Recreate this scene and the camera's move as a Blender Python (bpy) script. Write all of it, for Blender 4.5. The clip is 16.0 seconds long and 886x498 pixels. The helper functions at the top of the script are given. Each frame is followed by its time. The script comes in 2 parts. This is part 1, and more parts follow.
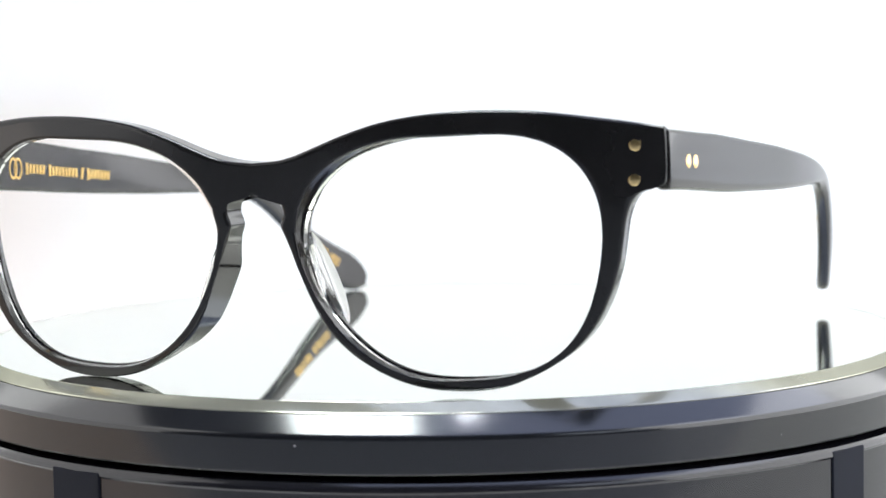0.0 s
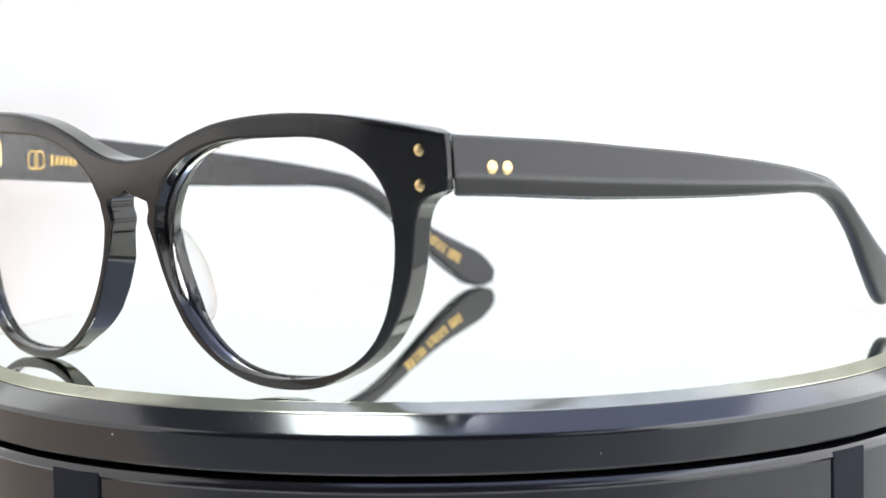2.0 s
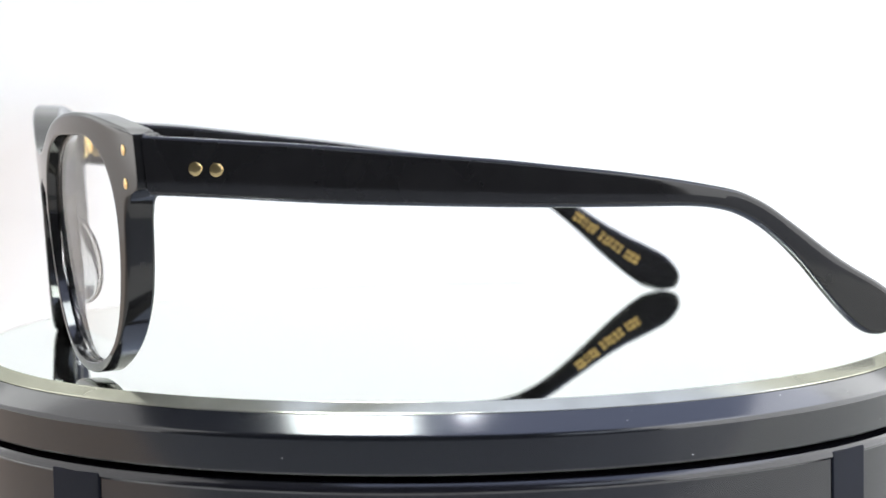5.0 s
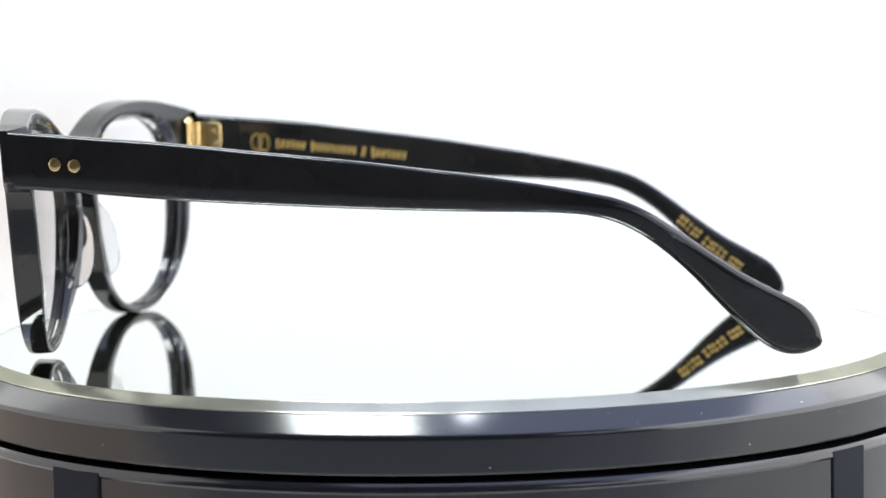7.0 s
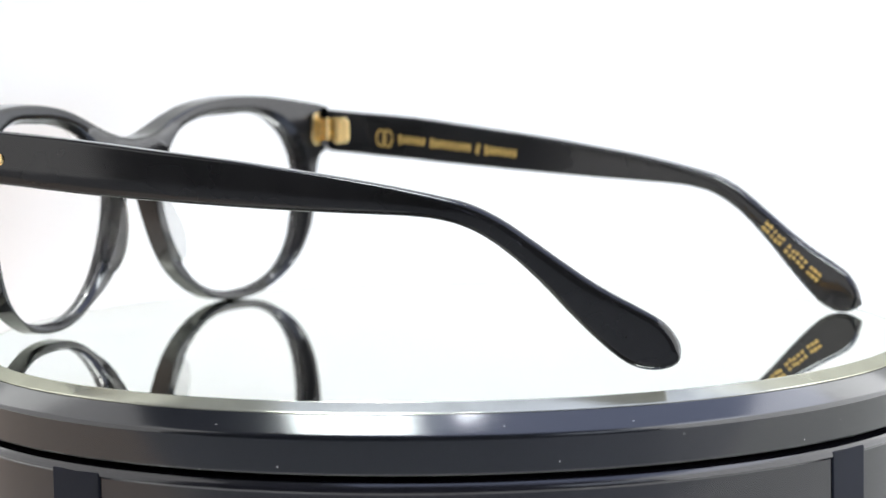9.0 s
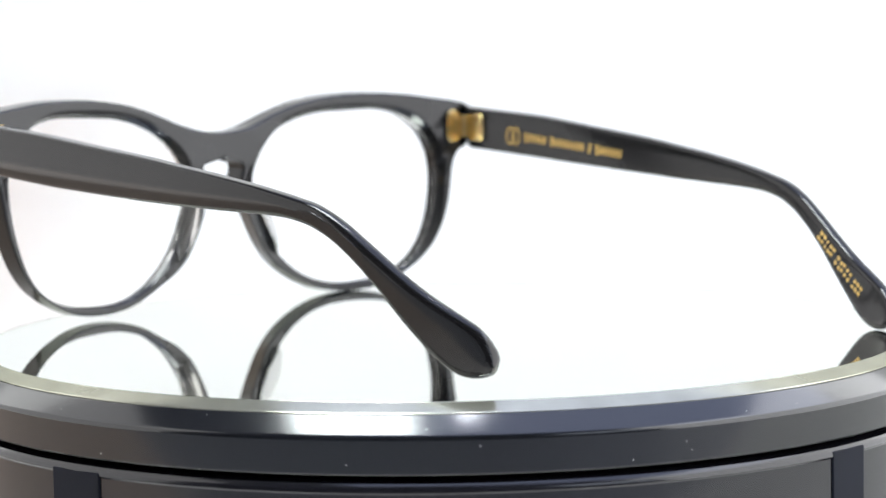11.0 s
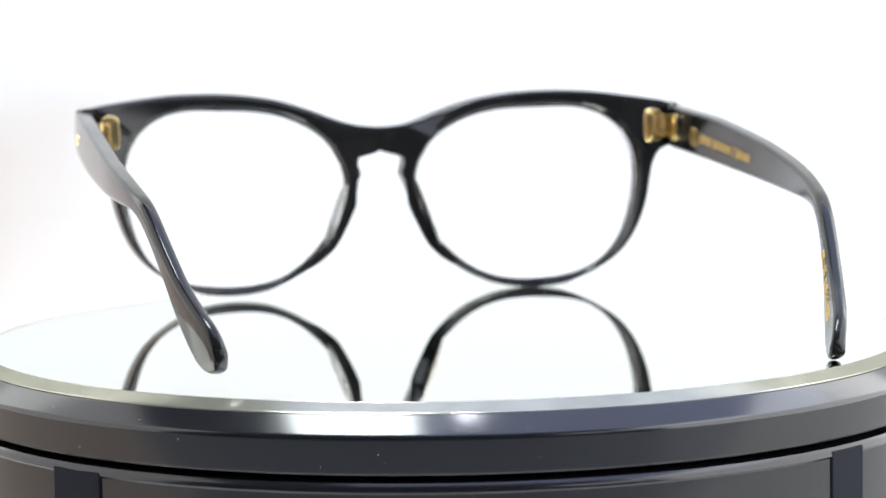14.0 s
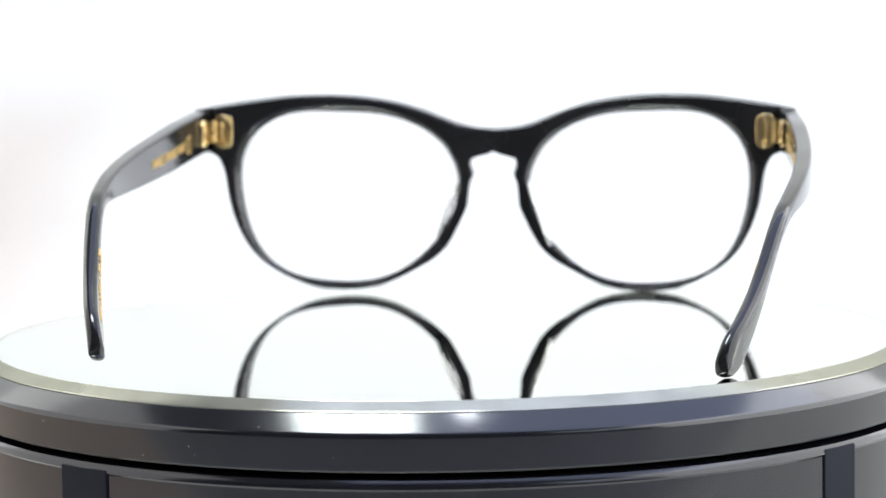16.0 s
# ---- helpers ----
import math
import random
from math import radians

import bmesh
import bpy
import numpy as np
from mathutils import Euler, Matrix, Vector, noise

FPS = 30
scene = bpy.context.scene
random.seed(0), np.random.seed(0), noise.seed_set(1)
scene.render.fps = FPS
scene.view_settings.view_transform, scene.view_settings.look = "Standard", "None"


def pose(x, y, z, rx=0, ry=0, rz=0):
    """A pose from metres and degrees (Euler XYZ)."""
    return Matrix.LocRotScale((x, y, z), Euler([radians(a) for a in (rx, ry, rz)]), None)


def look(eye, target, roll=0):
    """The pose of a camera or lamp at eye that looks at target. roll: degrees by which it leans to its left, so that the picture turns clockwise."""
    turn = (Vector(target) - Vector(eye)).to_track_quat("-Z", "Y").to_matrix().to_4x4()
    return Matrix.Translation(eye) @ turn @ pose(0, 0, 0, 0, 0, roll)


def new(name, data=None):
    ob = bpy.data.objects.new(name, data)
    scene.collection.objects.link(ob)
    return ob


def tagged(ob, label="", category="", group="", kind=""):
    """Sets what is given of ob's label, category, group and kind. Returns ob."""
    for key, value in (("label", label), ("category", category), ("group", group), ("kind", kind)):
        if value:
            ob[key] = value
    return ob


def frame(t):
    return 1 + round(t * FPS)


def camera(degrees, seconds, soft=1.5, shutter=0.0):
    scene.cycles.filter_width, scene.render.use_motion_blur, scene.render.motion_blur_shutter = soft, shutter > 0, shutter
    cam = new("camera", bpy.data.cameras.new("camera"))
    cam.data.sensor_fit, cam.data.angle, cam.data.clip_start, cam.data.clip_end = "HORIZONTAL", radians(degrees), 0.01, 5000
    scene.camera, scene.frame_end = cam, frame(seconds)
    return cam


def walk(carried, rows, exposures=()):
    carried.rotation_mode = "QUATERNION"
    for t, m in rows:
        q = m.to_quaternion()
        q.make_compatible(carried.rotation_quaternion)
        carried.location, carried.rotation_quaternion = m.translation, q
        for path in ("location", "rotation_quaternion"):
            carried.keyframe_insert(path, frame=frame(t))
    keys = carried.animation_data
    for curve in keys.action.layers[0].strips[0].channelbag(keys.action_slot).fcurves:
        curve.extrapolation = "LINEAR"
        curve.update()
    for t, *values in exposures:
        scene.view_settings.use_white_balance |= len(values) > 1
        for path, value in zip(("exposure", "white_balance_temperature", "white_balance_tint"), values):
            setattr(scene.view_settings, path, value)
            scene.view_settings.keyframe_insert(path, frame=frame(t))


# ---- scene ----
MM = 0.001

# ---- camera: it stands on a tripod before the turntable; refocusing makes it breathe by a few millimetres ----
cam = camera(21.51, 16.0, soft=1.5)
EYE = Vector((0.0033, -0.49563, 0.06351))
AIM = Vector((-0.00259, 0.0, 0.01779))
BACK = (EYE - AIM).normalized() * 0.0095



def stand(k):
    return look(EYE + BACK * k, AIM + BACK * k + Vector((0, 0, 0.0005 * k)), roll=-0.983)


walk(cam, [(t, stand(k)) for t, k in (
    (0.0, 0), (6.0, 0), (12.55, 0), (12.95, 1), (13.5, 1), (13.75, 0.1), (14.0, 0.1), (14.3, 1), (16.0, 1))],
    exposures=[(0.0, 0.0), (16.0, 0.0)])
cam.data.dof.use_dof = True
cam.data.dof.focus_distance = 0.437
cam.data.dof.aperture_fstop = 24.0

# ---- world and lamps ----
world = bpy.data.worlds.new("studio")
scene.world = world
world.use_nodes = True
world.node_tree.nodes["Background"].inputs[0].default_value = (0.5, 0.55, 0.65, 1)
world.node_tree.nodes["Background"].inputs[1].default_value = 0.05


def area(name, eye, target, sx, sy, radiance, colour):
    data = bpy.data.lights.new(name, "AREA")
    data.shape, data.size, data.size_y = "RECTANGLE", sx, sy
    data.energy = radiance * math.pi * sx * sy
    data.color = colour
    ob = new(name, data)
    ob.matrix_world = look(eye, target)
    return ob


# two tall diffuser lamps beside the table, a wide dim diffuser, a soft lamp and a small bulb overhead
area("side_lamp_left", (-0.62, 0.10, 0.28), (0, 0.10, 0.2), 0.98, 0.8, 1.2, (1.0, 0.99, 0.985))
area("side_lamp_right", (0.62, -0.02, 0.28), (0, -0.02, 0.2), 1.2, 0.8, 2.8, (0.97, 0.98, 1.0))
area("wide_top_lamp", (0.34, 0.0, 0.80), (0.34, 0.0, 0), 1.2, 1.05, 1.6, (0.58, 0.67, 1.0))
area("top_lamp", (-0.155, -0.10, 0.66), (-0.155, -0.10, 0), 0.21, 0.26, 20.0, (0.93, 1.0, 1.0))
area("top_bulb", (0.035, -0.10, 0.66), (0.035, -0.10, 0), 0.016, 0.07, 60.0, (0.9, 0.93, 1.0))
# daylight from a window high behind the camera, to its right
area("window_light", (1.15, -2.15, 0.95), (0.2, 0, 0.75), 1.6, 0.8, 1.9, (0.78, 0.86, 1.0))


# ---- materials ----
def material(name, colour, rough=0.5, metal=0.0, spec=0.5, coat=0.0, vary=0.12, scale=60.0, bump=0.0, bump_scale=400.0, trans=0.0, ior=1.5, rough_vary=0.0):
    mat = bpy.data.materials.new(name)
    mat.use_nodes = True
    tree = mat.node_tree
    b = tree.nodes["Principled BSDF"]
    b.inputs["Roughness"].default_value = rough
    b.inputs["Metallic"].default_value = metal
    b.inputs["IOR"].default_value = ior
    b.inputs["Specular IOR Level"].default_value = spec
    b.inputs["Coat Weight"].default_value = coat
    b.inputs["Coat Roughness"].default_value = 0.03
    b.inputs["Transmission Weight"].default_value = trans
    coord = tree.nodes.new("ShaderNodeTexCoord")
    big = tree.nodes.new("ShaderNodeTexNoise")
    big.inputs["Scale"].default_value = scale
    big.inputs["Detail"].default_value = 6
    tree.links.new(coord.outputs["Object"], big.inputs["Vector"])
    ramp = tree.nodes.new("ShaderNodeValToRGB")
    ramp.color_ramp.elements[0].position, ramp.color_ramp.elements[1].position = 0.3, 0.7
    ramp.color_ramp.elements[0].color = (*[c * (1 - vary) for c in colour], 1)
    ramp.color_ramp.elements[1].color = (*[min(1, c * (1 + vary)) for c in colour], 1)
    tree.links.new(big.outputs["Fac"], ramp.inputs[0])
    tree.links.new(ramp.outputs[0], b.inputs["Base Color"])
    if rough_vary:
        m = tree.nodes.new("ShaderNodeMapRange")
        m.inputs["To Min"].default_value, m.inputs["To Max"].default_value = rough, rough + rough_vary
        tree.links.new(big.outputs["Fac"], m.inputs["Value"])
        tree.links.new(m.outputs[0], b.inputs["Roughness"])
    if bump:
        fine = tree.nodes.new("ShaderNodeTexNoise")
        fine.inputs["Scale"].default_value = bump_scale
        fine.inputs["Detail"].default_value = 4
        tree.links.new(coord.outputs["Object"], fine.inputs["Vector"])
        bp = tree.nodes.new("ShaderNodeBump")
        bp.inputs["Strength"].default_value = bump
        bp.inputs["Distance"].default_value = 0.0002
        tree.links.new(fine.outputs["Fac"], bp.inputs["Height"])
        tree.links.new(bp.outputs[0], b.inputs["Normal"])
    return mat


ACETATE = material("black_acetate", (0.014, 0.0135, 0.014), 0.07, spec=0.5, vary=0.3, bump=0.02, bump_scale=300, rough_vary=0.05)
GOLD = material("gold_metal", (0.95, 0.70, 0.33), 0.22, metal=1.0, vary=0.08, scale=500)
PRINT = material("gold_print", (0.75, 0.50, 0.16), 0.4, metal=0.6, vary=0.2, scale=900)
CLEAR = material("clear_acetate", (0.8, 0.8, 0.785), 0.04, trans=1.0, vary=0.02, ior=1.3)
LENS = material("demo_lens", (0.995, 0.99, 0.985), 0.0, trans=1.0, vary=0.003, ior=1.12)
MIRROR = material("silvered_glass", (0.88, 0.90, 0.82), 0.0, metal=1.0, vary=0.004, scale=30)
EDGE = material("green_glass_edge", (0.46, 0.45, 0.37), 0.16, metal=0.7, vary=0.12, scale=120)
EDGE.node_tree.nodes["Principled BSDF"].inputs["Specular Tint"].default_value = (0.42, 0.43, 0.36, 1)
PLASTIC = material("dark_gloss_plastic", (0.010, 0.011, 0.014), 0.11, vary=0.2, scale=25, bump=0.015, bump_scale=150, rough_vary=0.06, ior=1.72)
BASE = material("dark_base_plastic", (0.012, 0.012, 0.016), 0.12, vary=0.2, scale=25, bump=0.02, bump_scale=200, rough_vary=0.08, ior=1.65)
DUST = material("dust", (0.5, 0.5, 0.5), 0.8, vary=0.2)
SLOT = material("dark_slot", (0.006, 0.008, 0.016), 0.6, spec=0.2, vary=0.2)
TABLE = material("grey_table", (0.27, 0.275, 0.29), 0.5, vary=0.05, scale=8, bump=0.1)
WALL = material("grey_wall", (0.24, 0.245, 0.26), 0.8, vary=0.08, scale=3, bump=0.2, bump_scale=60)
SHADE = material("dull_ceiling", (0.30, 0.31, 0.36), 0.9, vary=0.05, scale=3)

# white sheet; emission added to the material stands in for light on it
GLOW = bpy.data.materials.new("self_lit_white_sheet")
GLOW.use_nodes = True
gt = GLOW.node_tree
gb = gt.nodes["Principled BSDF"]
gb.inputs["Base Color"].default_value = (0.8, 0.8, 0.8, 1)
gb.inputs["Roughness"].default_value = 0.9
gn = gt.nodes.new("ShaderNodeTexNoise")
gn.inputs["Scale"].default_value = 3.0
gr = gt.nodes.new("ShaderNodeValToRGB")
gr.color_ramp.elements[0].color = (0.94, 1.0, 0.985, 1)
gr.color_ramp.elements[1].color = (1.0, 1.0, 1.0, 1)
gc = gt.nodes.new("ShaderNodeTexCoord")
gt.links.new(gc.outputs["Object"], gn.inputs["Vector"])
gt.links.new(gn.outputs["Fac"], gr.inputs[0])
# uneven lighting painted into both colours: dimmer and warmer at the lower left
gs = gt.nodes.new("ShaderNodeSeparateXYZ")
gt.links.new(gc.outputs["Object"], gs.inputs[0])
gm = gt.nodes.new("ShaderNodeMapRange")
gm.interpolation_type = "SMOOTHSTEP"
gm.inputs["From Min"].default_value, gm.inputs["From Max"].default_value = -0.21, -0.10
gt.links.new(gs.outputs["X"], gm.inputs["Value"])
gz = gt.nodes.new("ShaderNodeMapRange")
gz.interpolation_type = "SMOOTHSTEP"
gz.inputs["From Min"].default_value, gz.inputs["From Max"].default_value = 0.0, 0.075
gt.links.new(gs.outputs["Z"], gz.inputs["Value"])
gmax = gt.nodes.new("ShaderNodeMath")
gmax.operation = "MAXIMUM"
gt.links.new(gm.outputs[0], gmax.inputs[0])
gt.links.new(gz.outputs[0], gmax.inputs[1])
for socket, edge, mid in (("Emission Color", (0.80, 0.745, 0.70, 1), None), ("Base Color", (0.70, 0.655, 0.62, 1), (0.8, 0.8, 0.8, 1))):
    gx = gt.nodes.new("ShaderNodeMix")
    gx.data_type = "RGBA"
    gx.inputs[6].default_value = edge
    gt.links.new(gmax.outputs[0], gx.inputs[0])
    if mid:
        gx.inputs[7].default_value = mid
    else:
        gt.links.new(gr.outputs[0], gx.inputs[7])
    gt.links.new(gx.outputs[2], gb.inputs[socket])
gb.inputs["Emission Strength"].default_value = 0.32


# ---- mesh helpers ----
def link_mesh(name, bm, mat, parent=None, label="", smooth=True):
    me = bpy.data.meshes.new(name)
    bmesh.ops.recalc_face_normals(bm, faces=bm.faces[:])
    if smooth:
        for f in bm.faces:
            f.smooth = True
        for e in bm.edges:
            if len(e.link_faces) == 2 and e.calc_face_angle(0) > 0.5:
                e.smooth = False
    bm.to_mesh(me)
    bm.free()
    me.materials.append(mat)
    ob = new(name, me)
    if smooth:
        ob.modifiers.new("normals", "WEIGHTED_NORMAL").keep_sharp = True
    if parent:
        ob.parent = parent
    if label:
        ob["label"] = label
    return ob


part = link_mesh


def spline(points, n):
    """Catmull-Rom through the points, n samples a span."""
    pts = [Vector(p) for p in points]
    pts = [pts[0] * 2 - pts[1]] + pts + [pts[-1] * 2 - pts[-2]]
    out = []
    for i in range(1, len(pts) - 2):
        a, b, c, d = pts[i - 1:i + 3]
        for k in range(n):
            t = k / n
            out.append(0.5 * (2 * b + (c - a) * t + (2 * a - 5 * b + 4 * c - d) * t * t + (3 * b - a - 3 * c + d) * t ** 3))
    return out + [pts[-2]]


def loft(bm, rings, closed=False, caps=True):
    vs = [[bm.verts.new(p) for p in r] for r in rings]
    n = len(vs[0])
    pairs = list(zip(vs, vs[1:])) + ([(vs[-1], vs[0])] if closed else [])
    for a, b in pairs:
        for i in range(n):
            j = (i + 1) % n
            bm.faces.new((a[i], a[j], b[j], b[i]))
    if caps and not closed:
        bm.faces.new(vs[0][::-1])
        bm.faces.new(vs[-1])


def lathe(profile, steps=256):
    """A closed profile of (radius, height) in millimetres, turned about z."""
    bm = bmesh.new()
    rings = []
    for k in range(steps):
        a = 2 * math.pi * k / steps
        rings.append([Vector((r * math.cos(a), r * math.sin(a), z)) * MM for r, z in profile])
    loft(bm, rings, closed=True)
    return bm


def arc(cx, cy, r, a0, a1, n=4):
    """Points of a round corner from angle a0 to a1, in degrees."""
    return [(cx + r * math.cos(radians(a0 + (a1 - a0) * k / n)), cy + r * math.sin(radians(a0 + (a1 - a0) * k / n))) for k in range(n + 1)]


def disc(radius, profile, steps=256):
    """A round plate: rings of (radius, height) in millimetres, closed at both ends."""
    bm = bmesh.new()
    rings = [[Vector((r * math.cos(2 * math.pi * k / steps), r * math.sin(2 * math.pi * k / steps), z)) * MM for k in range(steps)] for r, z in profile]
    loft(bm, rings)
    return bm


def box(bm, centre, size, bevel=0.0, turn=None):
    m = Matrix.Translation(Vector(centre) * MM) @ (turn or Matrix()) @ Matrix.Diagonal((size[0] * MM, size[1] * MM, size[2] * MM, 1))
    made = bmesh.ops.create_cube(bm, size=1, matrix=m)
    if bevel:
        edges = list({e for v in made["verts"] for e in v.link_edges})
        bmesh.ops.bevel(bm, geom=edges, offset=bevel * MM, segments=2, affect="EDGES", profile=0.5)


# ---- the room that closes the place ----
def slab(name, lo, hi, mat, label, category):
    bm = bmesh.new()
    c = [(a + b) / 2 / MM for a, b in zip(lo, hi)]
    s = [(b - a) / MM for a, b in zip(lo, hi)]
    box(bm, c, s)
    ob = link_mesh(name, bm, mat, smooth=False)
    return tagged(ob, label, category, kind="structure")


slab("floor", (-2.0, -2.2, -0.83), (2.0, 1.4, -0.78), WALL, "plain grey floor of the studio room", "floor")
slab("wall_south", (-2.0, -2.3, -0.78), (2.0, -2.2, 1.5), WALL, "plain dark grey studio wall", "wall")
slab("wall_north", (-2.0, 1.4, -0.78), (2.0, 1.5, 1.5), WALL, "plain dark grey studio wall behind the backdrop", "wall")
slab("wall_west", (-2.1, -2.2, -0.78), (-2.0, 1.4, 1.5), WALL, "plain dark grey studio wall", "wall")
slab("wall_east", (2.0, -2.2, -0.78), (2.1, 1.4, 1.5), WALL, "plain dark grey studio wall", "wall")
slab("ceiling", (-2.1, -2.3, 1.5), (2.1, 1.5, 1.6), SHADE, "plain grey studio ceiling", "ceiling")


def build_table():
    table = tagged(new("table"), "grey table that carries the turntable and the white sheet", "table")
    table.location = (0, 0.05, -0.78)
    bm = bmesh.new()
    box(bm, (0, 0, 720), (1500, 1100, 29), bevel=3)
    part("tabletop", bm, TABLE, table)
    for x in (-700, 700):
        for y in (-500, 500):
            bm = bmesh.new()
            box(bm, (x, y, 352.6), (50, 50, 705), bevel=3)
            part("leg", bm, TABLE, table)


build_table()


def build_backdrop():
    """A white sheet that lies on the table behind the turntable and sweeps up."""
    prof = [(-0.17, -0.0452)]
    for k in range(25):
        a = math.pi / 2 * k / 24
        prof.append((0.30 + 0.25 * math.sin(a), 0.2048 - 0.25 * math.cos(a)))
    prof += [(0.55, 0.45), (0.55, 0.95)]
    bm = bmesh.new()
    xs = (-0.9, 0.9)
    front = [[bm.verts.new((x, y, z)) for y, z in prof] for x in xs]
    for i in range(len(prof) - 1):
        bm.faces.new((front[0][i], front[1][i], front[1][i + 1], front[0][i + 1]))
    bmesh.ops.solidify(bm, geom=bm.faces[:], thickness=0.0006)
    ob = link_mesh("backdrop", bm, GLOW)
    tagged(ob, "seamless white backdrop sheet, glow added by emission, painted dimmer at lower left", "backdrop", kind="structure")


build_backdrop()


# ---- turntable ----
def build_turntable():
    """A still base and, turning on it, a bevelled rim that carries the mirror."""
    table = tagged(new("turntable"), "round display turntable, dark glossy plastic with a mirror top", "turntable")
    table.location = (-0.0027, 0.0013, -0.045)
    prof = [(60, 32.4), (101.3, 32.4), (103.4, 31.9), (103.85, 31.4), (104.1, 30.9), (104.15, 30.4), (103.85, 30.0), (103.85, 3), (102.9, 0), (60, 0)]
    part("body", lathe(prof), BASE, table)
    for ang, width, top in ((-129.6, 12.5, 31.0), (-43.9, 9.8, 31.3)):
        a = radians(ang)
        bm = bmesh.new()
        turn = Matrix.Rotation(a + math.pi / 2, 4, "Z")
        box(bm, (103.7 * math.cos(a), 103.7 * math.sin(a), top - 6.0), (width, 0.9, 12), bevel=0.3, turn=turn)
        part("slot", bm, SLOT, table, "dark recessed slot")
    ring = [(91, -4.4), (99.9, -4.4), (99.9, -1.95), (99.98, -1.72), (100.15, -1.66), (100.4, -1.75), (103.45, -4.55), (103.75, -4.9), (103.88, -5.3), (103.9, -5.7),
            (103.9, -11.35), (103.65, -11.7), (101.2, -11.8), (100.2, -11.85), (91, -11.85)]
    rim = part("rim", lathe(ring), PLASTIC, table)
    part("hub", disc(60, [(0.001, -11.85), (60, -11.85), (60, -4.5), (0.001, -4.5)], 96), SLOT, rim)
    part("mirror", disc(93, [(96.9, 0.0), (96.9, -0.02)]), MIRROR, rim, "round silvered mirror plate")
    part("glass_edge", disc(93, [(96.92, -0.03), (96.93, 0.06), (97.05, 0.06), (97.2, -0.06), (99.5, -1.35), (99.75, -1.6), (99.8, -4.3), (88, -4.35)]), EDGE, rim, "greenish polished glass edge")
    # specks of dust and short scuffs on the rim
    bm = bmesh.new()
    rnd = random.Random(4)
    for k in range(26):
        a = rnd.uniform(0, 2 * math.pi)
        w = rnd.uniform(0.05, 0.13)
        if k % 2:
            q = rnd.random()
            r, z, tilt = 100.6 + 2.7 * q, -1.91 - 2.48 * q, 0.74
        else:
            r, z, tilt = 103.92, rnd.uniform(-10.8, -6.4), 1.57
        turn = Matrix.Rotation(a, 4, "Z") @ Matrix.Rotation(tilt, 4, "Y")
        box(bm, (r * math.cos(a), r * math.sin(a), z), (w * rnd.choice((1, 1, 3)), w * rnd.choice((1, 1, 4)), 0.06), turn=turn)
    tagged(part("dust", bm, DUST, rim, "pale specks of dust"), kind="stuff")
    return rim


rim = build_turntable()

# ---- eyeglasses: millimetres in the turntable's space, the front faces -y ----
CX = -1.7
LENS_C = (37.0, 25.0)


def front_y(x, z, sgn=1):
    """The front's outer surface at a distance x from the middle: bowed, tilted and set slightly askew."""
    return -87.0 + x * x / 510 - (z - 40.2) * 0.062 - 0.022 * x * sgn


def opening(a, grow=0.0):
    c = (0.31, -1.05, 2.90, 0.19, -0.62, 0.74, -0.34, 0.03, -0.37, 0.22)
    r = 24.55 + grow
    for k in range(1, 6):
        r += c[2 * k - 2] * math.cos(k * a) + c[2 * k - 1] * math.sin(k * a)
    return r


def nose_slant(a):
    """How far the inner wall slants open to the front, towards the nose."""
    return 1.7 * min(1, max(0, math.cos(a - radians(200)) + 0.2))


def half_outline():
    """The outer line of one half of the front, from the bridge's top round to the keyhole."""
    brow = spline([(0, 40.4), (5.5, 40.9), (11, 42.3), (18, 44.9), (25, 47.0), (32, 48.2), (39, 48.8), (46, 48.9), (53, 48.6), (60, 47.8), (67, 46.8), (74.1, 45.7)], 7)
    side = spline([(74.1, 45.7), (74.7, 45.2), (74.8, 41), (74.6, 36.6), (74.0, 35.8)], 5)
    rim = spline([(74.0, 35.8), (71.6, 35.3), (69.4, 34.3), (68.0, 32.5), (67.0, 29.6), (66.4, 26.0), (65.6, 21.6), (63.8, 16.2), (61.2, 11.3), (58, 7.6), (54, 4.7), (50, 2.6),
                  (45.3, 0.85), (39, 0.05), (32, 0.4), (26, 1.95), (20.2, 4.9), (15.6, 8.7), (12.5, 13.2), (9.6, 18.9), (7.2, 24.2), (5.3, 28.3),
                  (5.25, 29.7), (5.75, 31.1), (5.7, 32.2), (5.2, 33.2), (4.1, 34.0), (2.3, 34.4), (0, 34.45)], 5)
    return brow[:-1] + side[:-1] + rim


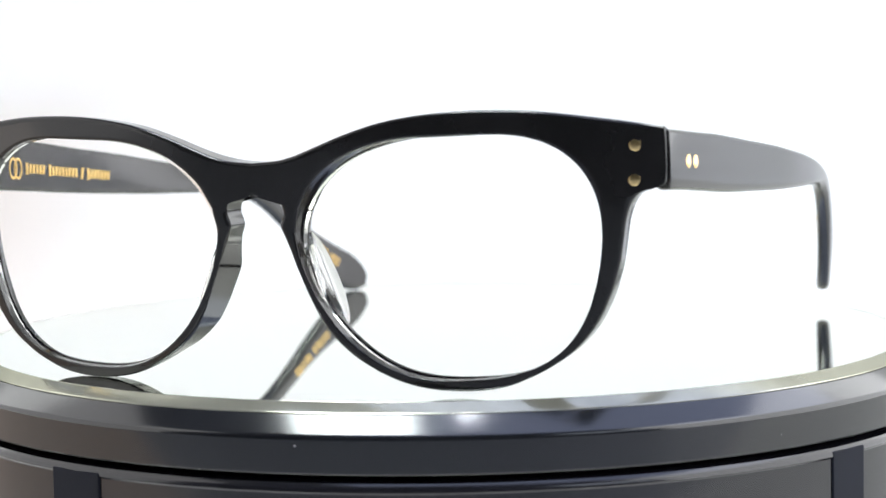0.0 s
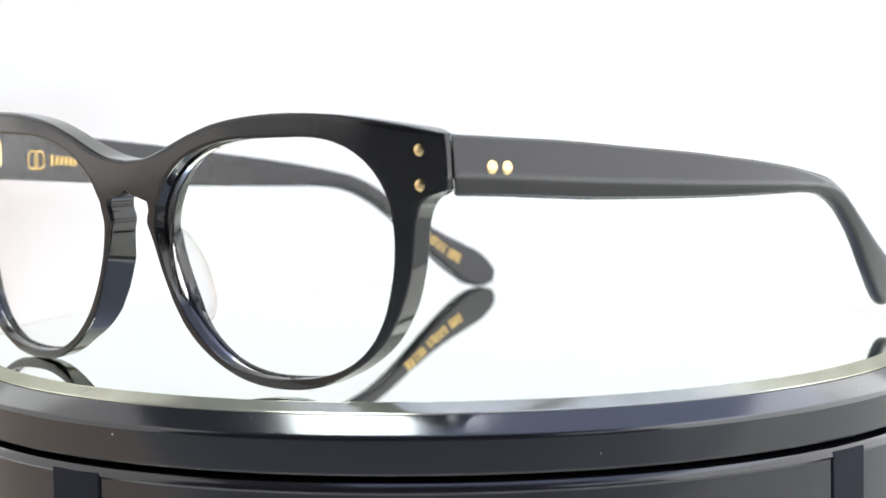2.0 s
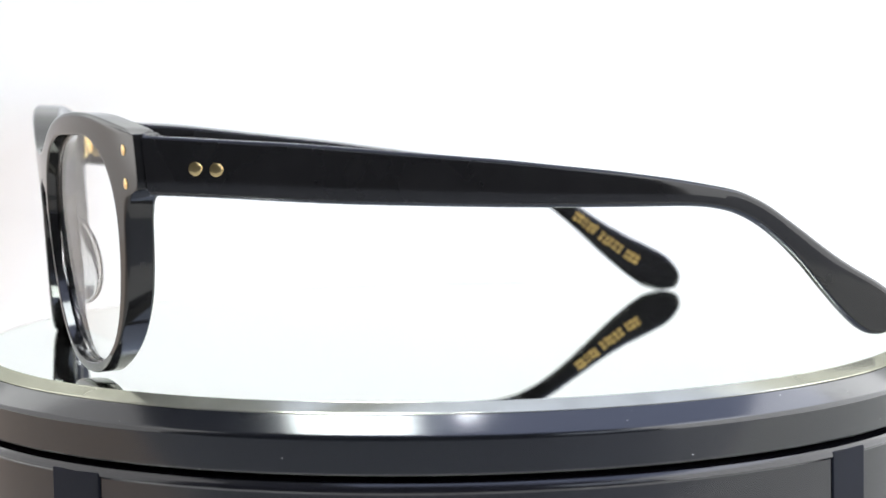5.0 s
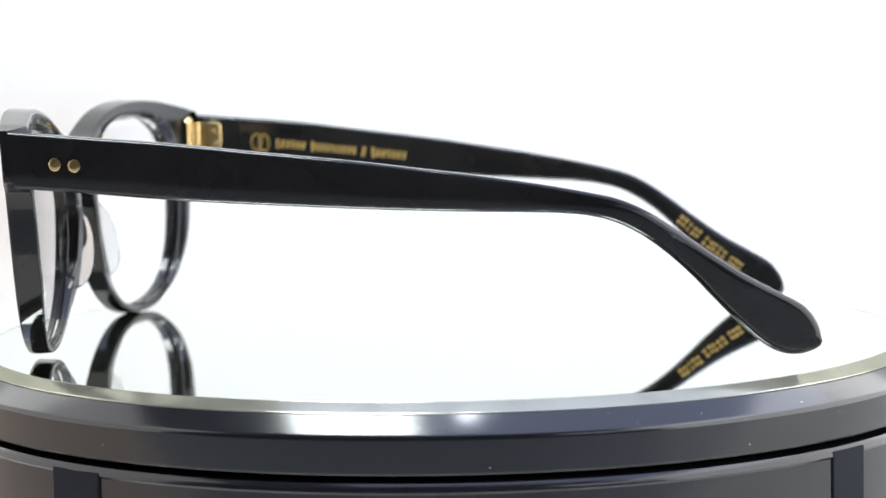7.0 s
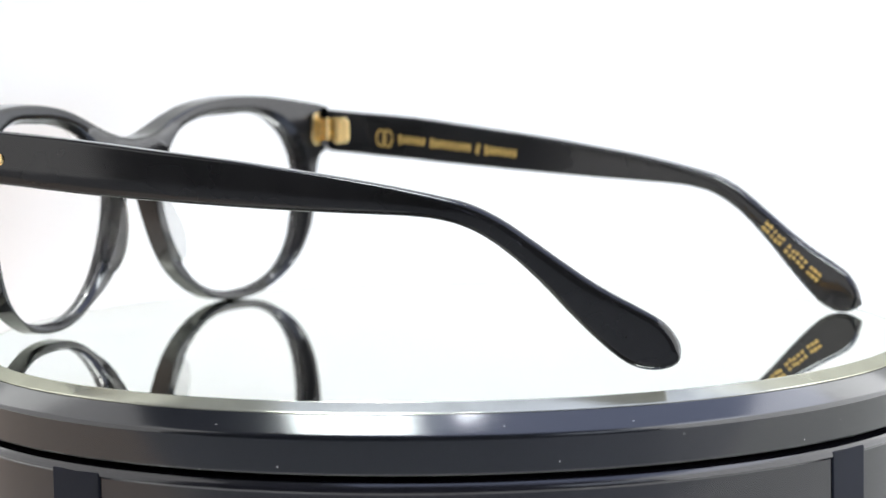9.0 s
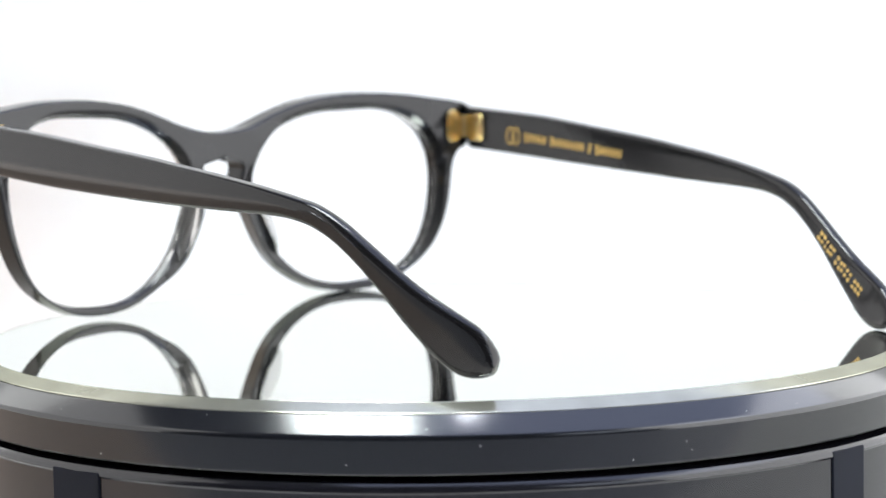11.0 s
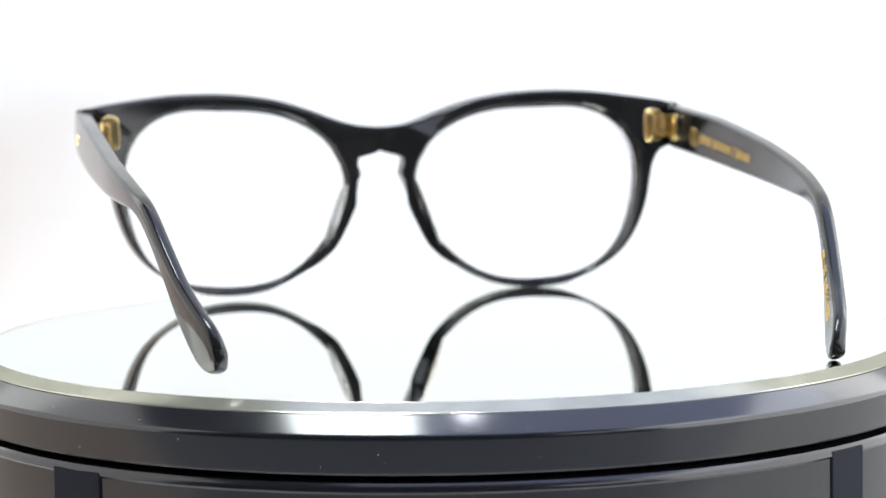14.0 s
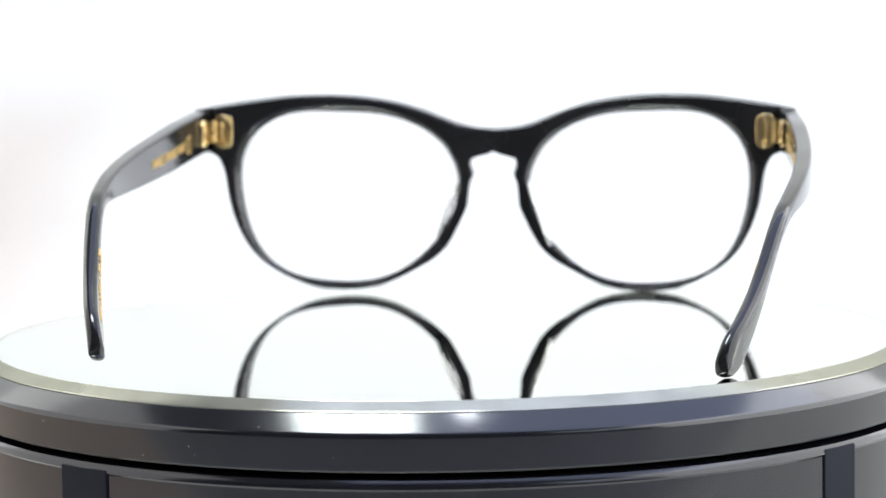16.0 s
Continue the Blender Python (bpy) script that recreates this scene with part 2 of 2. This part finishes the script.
def build_front(parent):
    bm = bmesh.new()
    out = half_outline()
    cx, cz = LENS_C
    # a steady angle about the lens for each outer point
    ang = [math.atan2(p.y - cz, p.x - cx) for p in out]
    run = [ang[0]]
    for a in ang[1:]:
        d = (a - run[-1] + math.pi) % (2 * math.pi) - math.pi
        run.append(run[-1] + d)
    for _ in range(12):
        run = [run[0]] + [min((run[i - 1] + 2 * run[i] + run[i + 1]) / 4, run[i - 1]) for i in range(1, len(run) - 1)] + [run[-1]]
    # share of the width, depth share, and bevel in millimetres, round the section
    th = 5.6
    side = []
    for i in range(len(out)):
        t = (out[min(i + 1, len(out) - 1)] - out[max(i - 1, 0)]).normalized()
        side.append(Vector((-t.y, t.x)))
    side[0], side[-1] = Vector((0, 1)), Vector((0, -1))
    for sgn in (1, -1):
        rings = []
        for p, a, nrm in zip(out, run, side):
            r = opening(a)
            q = Vector((cx + r * math.cos(a), cz + r * math.sin(a)))
            w = max((p - q).length, 0.5)
            u = (p - q) / w
            bo = 0.75 - 0.45 * min(1, max(0, (p.x - 70) / 3))
            bo, bi = min(bo, w * 0.3), min(0.35, w * 0.13)
            depth = th - 1.0 * min(1, max(0, (16 - p.y) / 14)) + 0.9 * max(0.0, 1 - max(0.0, p.x - 6) / 10)
            sec = arc(bi, bi, bi, 180, 270, 3)
            sec += [(bi + 0.05 * w, 0.0), (w * 0.55, 0.0), (w - bo - 0.06 * w, 0.0)]
            sec += arc(w - bo, bo, bo, -90, 0) + arc(w - bo, depth - bo, bo, 0, 90)
            sec += [(w - bo - 0.06 * w, depth), (w * 0.55, depth)]
            # the back is eased towards the lens, which sits in a shallow groove
            ease = min(1, w / 4)
            sec += [(1.35 * ease, depth - 0.12), (0.95 * ease, depth - 0.45), (0.35, 4.1), (0.0, 3.7), (0.0, 3.2), (0.3, 3.1), (0.3, 1.8), (0.0, 1.65)]
            # towards the nose the inner wall slants open to the front
            slant = nose_slant(a) * min(1, w / 5)
            ring = []
            for s, d in sec:
                if s < min(1.4, w * 0.3):
                    s += slant * max(0, 1 - d / 3.9)
                # the outer wall flares a little towards the front
                if s > w - bo - 0.3:
                    flare = 0.85 * (1 - d / depth) * (1 - 0.7 * max(0.0, -nrm.y) - 0.6 * max(0.0, nrm.y)) * min(1, max(0, p.x - 6) / 6) * min(1, max(0, (73.5 - p.x) / 4))
                    # towards the nose it widens to the back, where the pads are moulded on
                    pad = 2.0 * (d / depth) * min(1, max(0, (27 - p.y) / 5)) * min(1, max(0, (p.y - 4) / 8)) * min(1, max(0, (22 - p.x) / 5))
                    g = p - nrm * (w - s - flare - pad)
                else:
                    g = q + u * s
                # the end piece is mitred to meet the temple
                d *= 1 - 0.72 * min(1, max(0, (g.x - 70.4) / 4.2))
                ring.append(Vector((CX + sgn * g.x, front_y(g.x, g.y, sgn) + d, g.y)) * MM)
            rings.append(ring)
        vs = [[bm.verts.new(v) for v in r] for r in rings]
        n = len(vs[0])
        for a, b in zip(vs, vs[1:]):
            for i in range(n):
                j = (i + 1) % n
                bm.faces.new((a[i], a[j], b[j], b[i]))
        # close the gap across the bridge between the last and the first section
        a, b = vs[-1], vs[0]
        for i in range(n):
            j = (i + 1) % n
            bm.faces.new((a[i], a[j], b[j], b[i]))
    bmesh.ops.remove_doubles(bm, verts=bm.verts[:], dist=0.00001)
    inner = [f for f in bm.faces if all(abs(v.co.x - CX * MM) < 1e-5 for v in f.verts)]
    bmesh.ops.delete(bm, geom=inner, context="FACES")
    low = min(v.co.z for v in bm.verts)
    for v in bm.verts:
        v.co.z += 0.00004 - min(low, 0.0)
    return part("front", bm, ACETATE, parent, "black polished acetate front with keyhole bridge")


def build_lens(parent, sgn):
    bm = bmesh.new()
    cx, cz = LENS_C
    n, rows = 72, 10
    for side, d in ((0, 1.8), (1, 3.1)):
        vs = []
        for k in range(rows + 1):
            ring = []
            for i in range(n):
                a = 2 * math.pi * i / n
                r = (opening(a, 0.15) + 0.2 * nose_slant(a) * (1 - d / 3.9)) * k / rows
                x, z = cx + r * math.cos(a), cz + r * math.sin(a)
                y = front_y(x, z, sgn) + d
                ring.append(Vector((CX + sgn * x, y, z)) * MM)
            vs.append([bm.verts.new(p) for p in ring] if k else [bm.verts.new(ring[0])])
        for i in range(n):
            j = (i + 1) % n
            bm.faces.new((vs[0][0], vs[1][i], vs[1][j]))
            for k in range(1, rows):
                bm.faces.new((vs[k][i], vs[k + 1][i], vs[k + 1][j], vs[k][j]))
        if side == 0:
            edge = vs[-1]
        else:
            for i in range(n):
                j = (i + 1) % n
                bm.faces.new((edge[i], edge[j], vs[-1][j], vs[-1][i]))
    return part("lens", bm, LENS, parent, "clear thin demo lens")


# side view of a temple: centre (y, z), full height across its run
TEMPLE = [(-82, 40.7, 10.7), (-71.6, 40.05, 10.4), (-61.4, 39.25, 10.3), (-51.2, 38.4, 10.4), (-41.1, 37.5, 10.2), (-31, 36.65, 9.7), (-20.8, 35.85, 9.2), (-10.6, 35.05, 8.6),
          (-0.4, 34.2, 7.7), (9.7, 33.4, 6.7), (19.9, 32.5, 5.4), (25, 31.95, 4.7), (30.1, 31.2, 4.2), (35.3, 29.95, 4.2), (40.5, 27.5, 4.3), (45.7, 23.9, 4.6), (50.9, 19.7, 5.5),
          (55, 16.15, 6.7), (58.5, 13.3, 7.9), (62, 10.7, 9.1), (65, 8.6, 9.8), (67.3, 7.2, 9.6), (69.3, 6.1, 8.2), (70.9, 5.3, 6.0), (72.0, 4.8, 3.6), (72.8, 4.5, 1.0)]


def temple_x(y, tip):
    """Outer face of a temple, seen from above: it starts at the end piece, bows out and turns in to the tip."""
    u = y + 78
    x = 75.0 + 1.3 * (1 - math.exp(-u / 25))
    start = -10 - 4 * (tip - 11.3)
    if y > start:
        x -= tip * ((y - start) / (72 - start)) ** 2.5
    return x


def temple_frame(sgn, tip):
    c = spline([(y, z, h) for y, z, h in TEMPLE], 6)
    # one arm is bent lower than the other and touches the mirror with its tip
    drop = 0.0 if sgn > 0 else 2.65
    c = [Vector((p.x, p.y - drop * (min(1, max(0, (p.x + 45) / 95)) - 0.12 * min(1, max(0, (p.x - 52) / 15))), p.z)) for p in c]
    rows = []
    for i, p in enumerate(c):
        a, b = c[max(i - 1, 0)], c[min(i + 1, len(c) - 1)]
        d = Vector((b.x - a.x, b.y - a.y)).normalized()
        slim = 1 - (0.0 if sgn > 0 else 0.06) * min(1, max(0, (p.x - 38) / 20))
        rows.append((p.x, p.y, p.z * slim, Vector((-d.y, d.x))))
    return rows


def build_temple(parent, sgn, tip):
    bm = bmesh.new()
    rings = []
    rows = temple_frame(sgn, tip)
    n = len(rows)
    for i, (y, z, h, nrm) in enumerate(rows):
        th = 4.0 - 0.9 * min(1, max(0, (y + 76) / 110))
        k = i / (n - 1)
        if k > 0.93:
            th *= 1 - 0.75 * ((k - 0.93) / 0.07) ** 2
        ring = []
        b = min(0.8 + 0.5 * min(1, max(0, (y - 20) / 20)), h * 0.3, th * 0.42)
        sec = [(-0.08, -h * 0.05), (0, -h * 0.3)] + arc(b, -h / 2 + b, b, 180, 270) + arc(th - b, -h / 2 + b, b, 270, 360)
        sec += [(th + 0.05, 0)] + arc(th - b, h / 2 - b, b, 0, 90) + arc(b, h / 2 - b, b, 90, 180) + [(-0.08, h * 0.2)]
        for s, v in sec:
            yy, zz = y + nrm.x * v, z + nrm.y * v
            # the outer face turns under along its lower edge, and wholly at the tip
            if s < th * 0.4:
                tipwise = min(1, max(0, (y - 30) / 25))
                s += (1 - tipwise) * max(0, -v - h * 0.3) * 0.22 + tipwise * (h / 2 + v) * 0.03
            # the front end is cut to butt against the back of the front
            yy = max(yy, front_y(74, zz, sgn) + 1.75 + 0.95 * s)
            ring.append(Vector((CX + sgn * (temple_x(y, tip) - s), yy, zz)) * MM)
        rings.append(ring)
    loft(bm, rings)
    return part("temple", bm, ACETATE, parent, "black polished acetate temple arm")


def plate(parent, name, centre, x_axis, z_axis, sx, sz, th, mat, label="", bevel=0.4):
    """A rounded plate; its axes are given, so it lies on a slanted face."""
    x = Vector(x_axis).normalized()
    y = Vector(z_axis).cross(x).normalized()
    z = x.cross(y)
    turn = Matrix((x, y, z)).transposed().to_4x4()
    bm = bmesh.new()
    box(bm, centre, (sx, th, sz), bevel=min(bevel, th * 0.45), turn=turn)
    return part(name, bm, mat, parent, label)


def round_plate(bm, centre, axis, width, height, th, radius):
    """A plate with round corners and softened faces; axis is its outward direction, z its height."""
    n = Vector(axis).normalized()
    x = Vector((0, 0, 1)).cross(n).normalized()
    c = Vector(centre)
    rings = []
    for d, inset in ((0.0, 0.0), (th * 0.65, 0.0), (th, th * 0.3)):
        ring = []
        for sx, sz, a in ((1, 1, 0), (-1, 1, 90), (-1, -1, 180), (1, -1, 270)):
            for px, pz in arc(sx * (width / 2 - radius), sz * (height / 2 - radius), radius - inset, a, a + 90, 4):
                ring.append((c + x * px + Vector((0, 0, pz)) + n * d) * MM)
        rings.append(ring)
    loft(bm, rings)


def rivet(parent, centre, axis, radius):
    bm = bmesh.new()
    m = Matrix.Translation(Vector(centre) * MM) @ Vector(axis).to_track_quat("Z", "Y").to_matrix().to_4x4()
    rings = []
    for r, h in ((radius, -0.6), (radius, 0.05), (radius * 0.9, 0.11), (radius * 0.5, 0.15), (0.05, 0.16)):
        rings.append([m @ (Vector((r * math.cos(k * math.pi / 10), r * math.sin(k * math.pi / 10), h)) * MM) for k in range(20)])
    loft(bm, rings)
    return part("rivet", bm, GOLD, parent, "small round gold rivet")


def build_pad(parent, sgn):
    bm = bmesh.new()
    m = bmesh.ops.create_uvsphere(bm, u_segments=24, v_segments=14, radius=1.0)
    for v in m["verts"]:
        x, y, z = v.co
        w = 1 - 0.12 * z
        zz = 19.3 + 8.6 * z
        xx = 9.3 + (25.5 - zz) * 0.36 + 0.85 * x
        v.co = Vector((CX + sgn * xx, -80.1 + 4.1 * y * w - 0.5 * z, zz)) * MM
    return part("nose_pad", bm, CLEAR, parent, "clear moulded nose pad")


def temple_point(y, v, tip, rows, inner):
    row = min(rows, key=lambda r: abs(r[0] - y))
    th = 4.0 - 0.9 * min(1, max(0, (y + 76) / 110))
    x = temple_x(y, tip) - ((th + 0.1) if inner else -0.1)
    return Vector((x, y + row[3].x * v, row[1] + row[3].y * v)), row


def bar_on_temple(parent, sgn, tip, rows, y0, y1, v, height, name="print_bar"):
    a, row = temple_point(y0, v, tip, rows, True)
    b, _ = temple_point(y1, v, tip, rows, True)
    a.x, b.x = CX + sgn * a.x, CX + sgn * b.x
    d = b - a
    return plate(parent, name, (a + b) / 2, d, (0, row[3].x, row[3].y), d.length, height, 0.16, PRINT, "", bevel=0.05)


def build_hinge(parent, sgn):
    """Gold hinge: a plate on the front's back, a plate on the temple, barrels between."""
    fy = front_y(67.5, 40.4, sgn) + 5.6
    bm = bmesh.new()
    round_plate(bm, (CX + sgn * 67.3, fy + 0.02, 40.4), (0, 1, 0), 4.7, 8.3, 0.75, 1.9)
    h2 = part("hinge", bm, GOLD, parent, "gold metal barrel hinge")
    for z in (37.3, 43.5):
        bm = bmesh.new()
        round_plate(bm, (CX + sgn * 67.0, fy + 0.77, z), (0, 1, 0), 1.3, 1.3, 0.35, 0.6)
        part("screw", bm, GOLD, h2)
    bm = bmesh.new()
    round_plate(bm, (CX + sgn * 67.9, fy + 0.77, 40.4), (0, 1, 0), 1.2, 4.4, 0.5, 0.3)
    part("spine", bm, GOLD, h2)
    for k in range(5):
        bm = bmesh.new()
        z = 38.2 + k * 1.1
        m = Matrix.Translation(Vector((CX + sgn * 69.9, fy + 1.5, z)) * MM)
        bmesh.ops.create_cone(bm, cap_ends=True, segments=16, radius1=1.05 * MM, radius2=1.05 * MM, depth=0.95 * MM, matrix=m)
        box(bm, (CX + sgn * (69.2 if k % 2 else 70.5), fy + (0.9 if k % 2 else 2.3), z), (1.6, 1.4, 0.9))
        part("barrel", bm, GOLD, h2)
    bm = bmesh.new()
    round_plate(bm, (CX + sgn * (temple_x(-70, 0) - 4.0), fy + 4.9, 40.0), (-sgn, 0, 0), 5.2, 6.6, 0.7, 1.5)
    part("temple_plate", bm, GOLD, h2)
    for z in (38.0, 41.0):
        bm = bmesh.new()
        round_plate(bm, (CX + sgn * (temple_x(-70, 0) - 4.7), fy + 5.6, z), (-sgn, 0, 0), 1.2, 1.2, 0.35, 0.55)
        part("screw", bm, GOLD, h2)


def build_glasses():
    g = tagged(new("eyeglasses"), "black acetate eyeglasses with gold rivets standing on the mirror", "eyeglasses")
    build_front(g)
    for sgn, tip in ((1, 11.3), (-1, 20.0)):
        build_lens(g, sgn)
        build_pad(g, sgn)
        build_temple(g, sgn, tip)
        build_hinge(g, sgn)
        rows = temple_frame(sgn, tip)
        for x, z in ((69.8, 43.0), (69.5, 37.05)):
            n = Vector((sgn * 0.235 - 0.022, -1, -0.06))
            rivet(g, (CX + sgn * x, front_y(x, z, sgn), z), n, 1.0)
        for y, z in ((-67.4, 39.6), (-63.75, 39.3)):
            rivet(g, (CX + sgn * (temple_x(y, tip) + 0.1), y, z), (sgn, -0.1, 0), 1.2)
        # gold print on the inner face: an emblem of two rings, then words as plain bars
        for y in (-54.8, -53.0):
            c, row = temple_point(y, -0.6, tip, rows, True)
            bm = bmesh.new()
            rings = []
            for k in range(24):
                a = 2 * math.pi * k / 24
                rings.append([Vector((CX + sgn * c.x - sgn * dx, c.y + r * math.cos(a) * 0.85, c.z + 1.35 * r * math.sin(a))) * MM
                              for r, dx in ((1.3, -0.1), (1.3, 0.08), (1.65, 0.08), (1.65, -0.1))])
            loft(bm, rings, closed=True)
            part("emblem_ring", bm, PRINT, g, "thin gold emblem ring")
        y = -50.0
        for letters in (6, 9, 1, 7):
            for k in range(letters):
                bar_on_temple(g, sgn, tip, rows, y, y + 0.8, -0.55, 2.5 if k == 0 else 1.9)
                y += 1.27
            y += 1.1
        for v in (-0.8, 0.5):
            y = 48.5
            for k in range(13):
                bar_on_temple(g, sgn, tip, rows, y, y + 0.62, v, 0.75)
                y += 1.05 if k % 5 != 4 else 1.6
    return g


glasses = build_glasses()


# ---- the turning ----
def turn_at(t):
    u = (t - 8) / 8
    return math.degrees(TH[0] + TH[1] * u + TH[2] * u * u + TH[3] * u ** 3)


TH = (-1.82666, -1.42398, 0.00977, 0.007)


def motions():
    rows = [(k * 0.5, pose(0, 0, 0, 0, 0, turn_at(k * 0.5))) for k in range(33)]
    walk(rim, [(t, pose(0, 0, 0.045) @ m) for t, m in rows])
    # the glasses stand a little askew, one rim higher than the other
    lean = pose(0, 0, 0.00042, 0, -0.6, 0)
    walk(glasses, [(t, m @ lean) for t, m in rows])


motions()
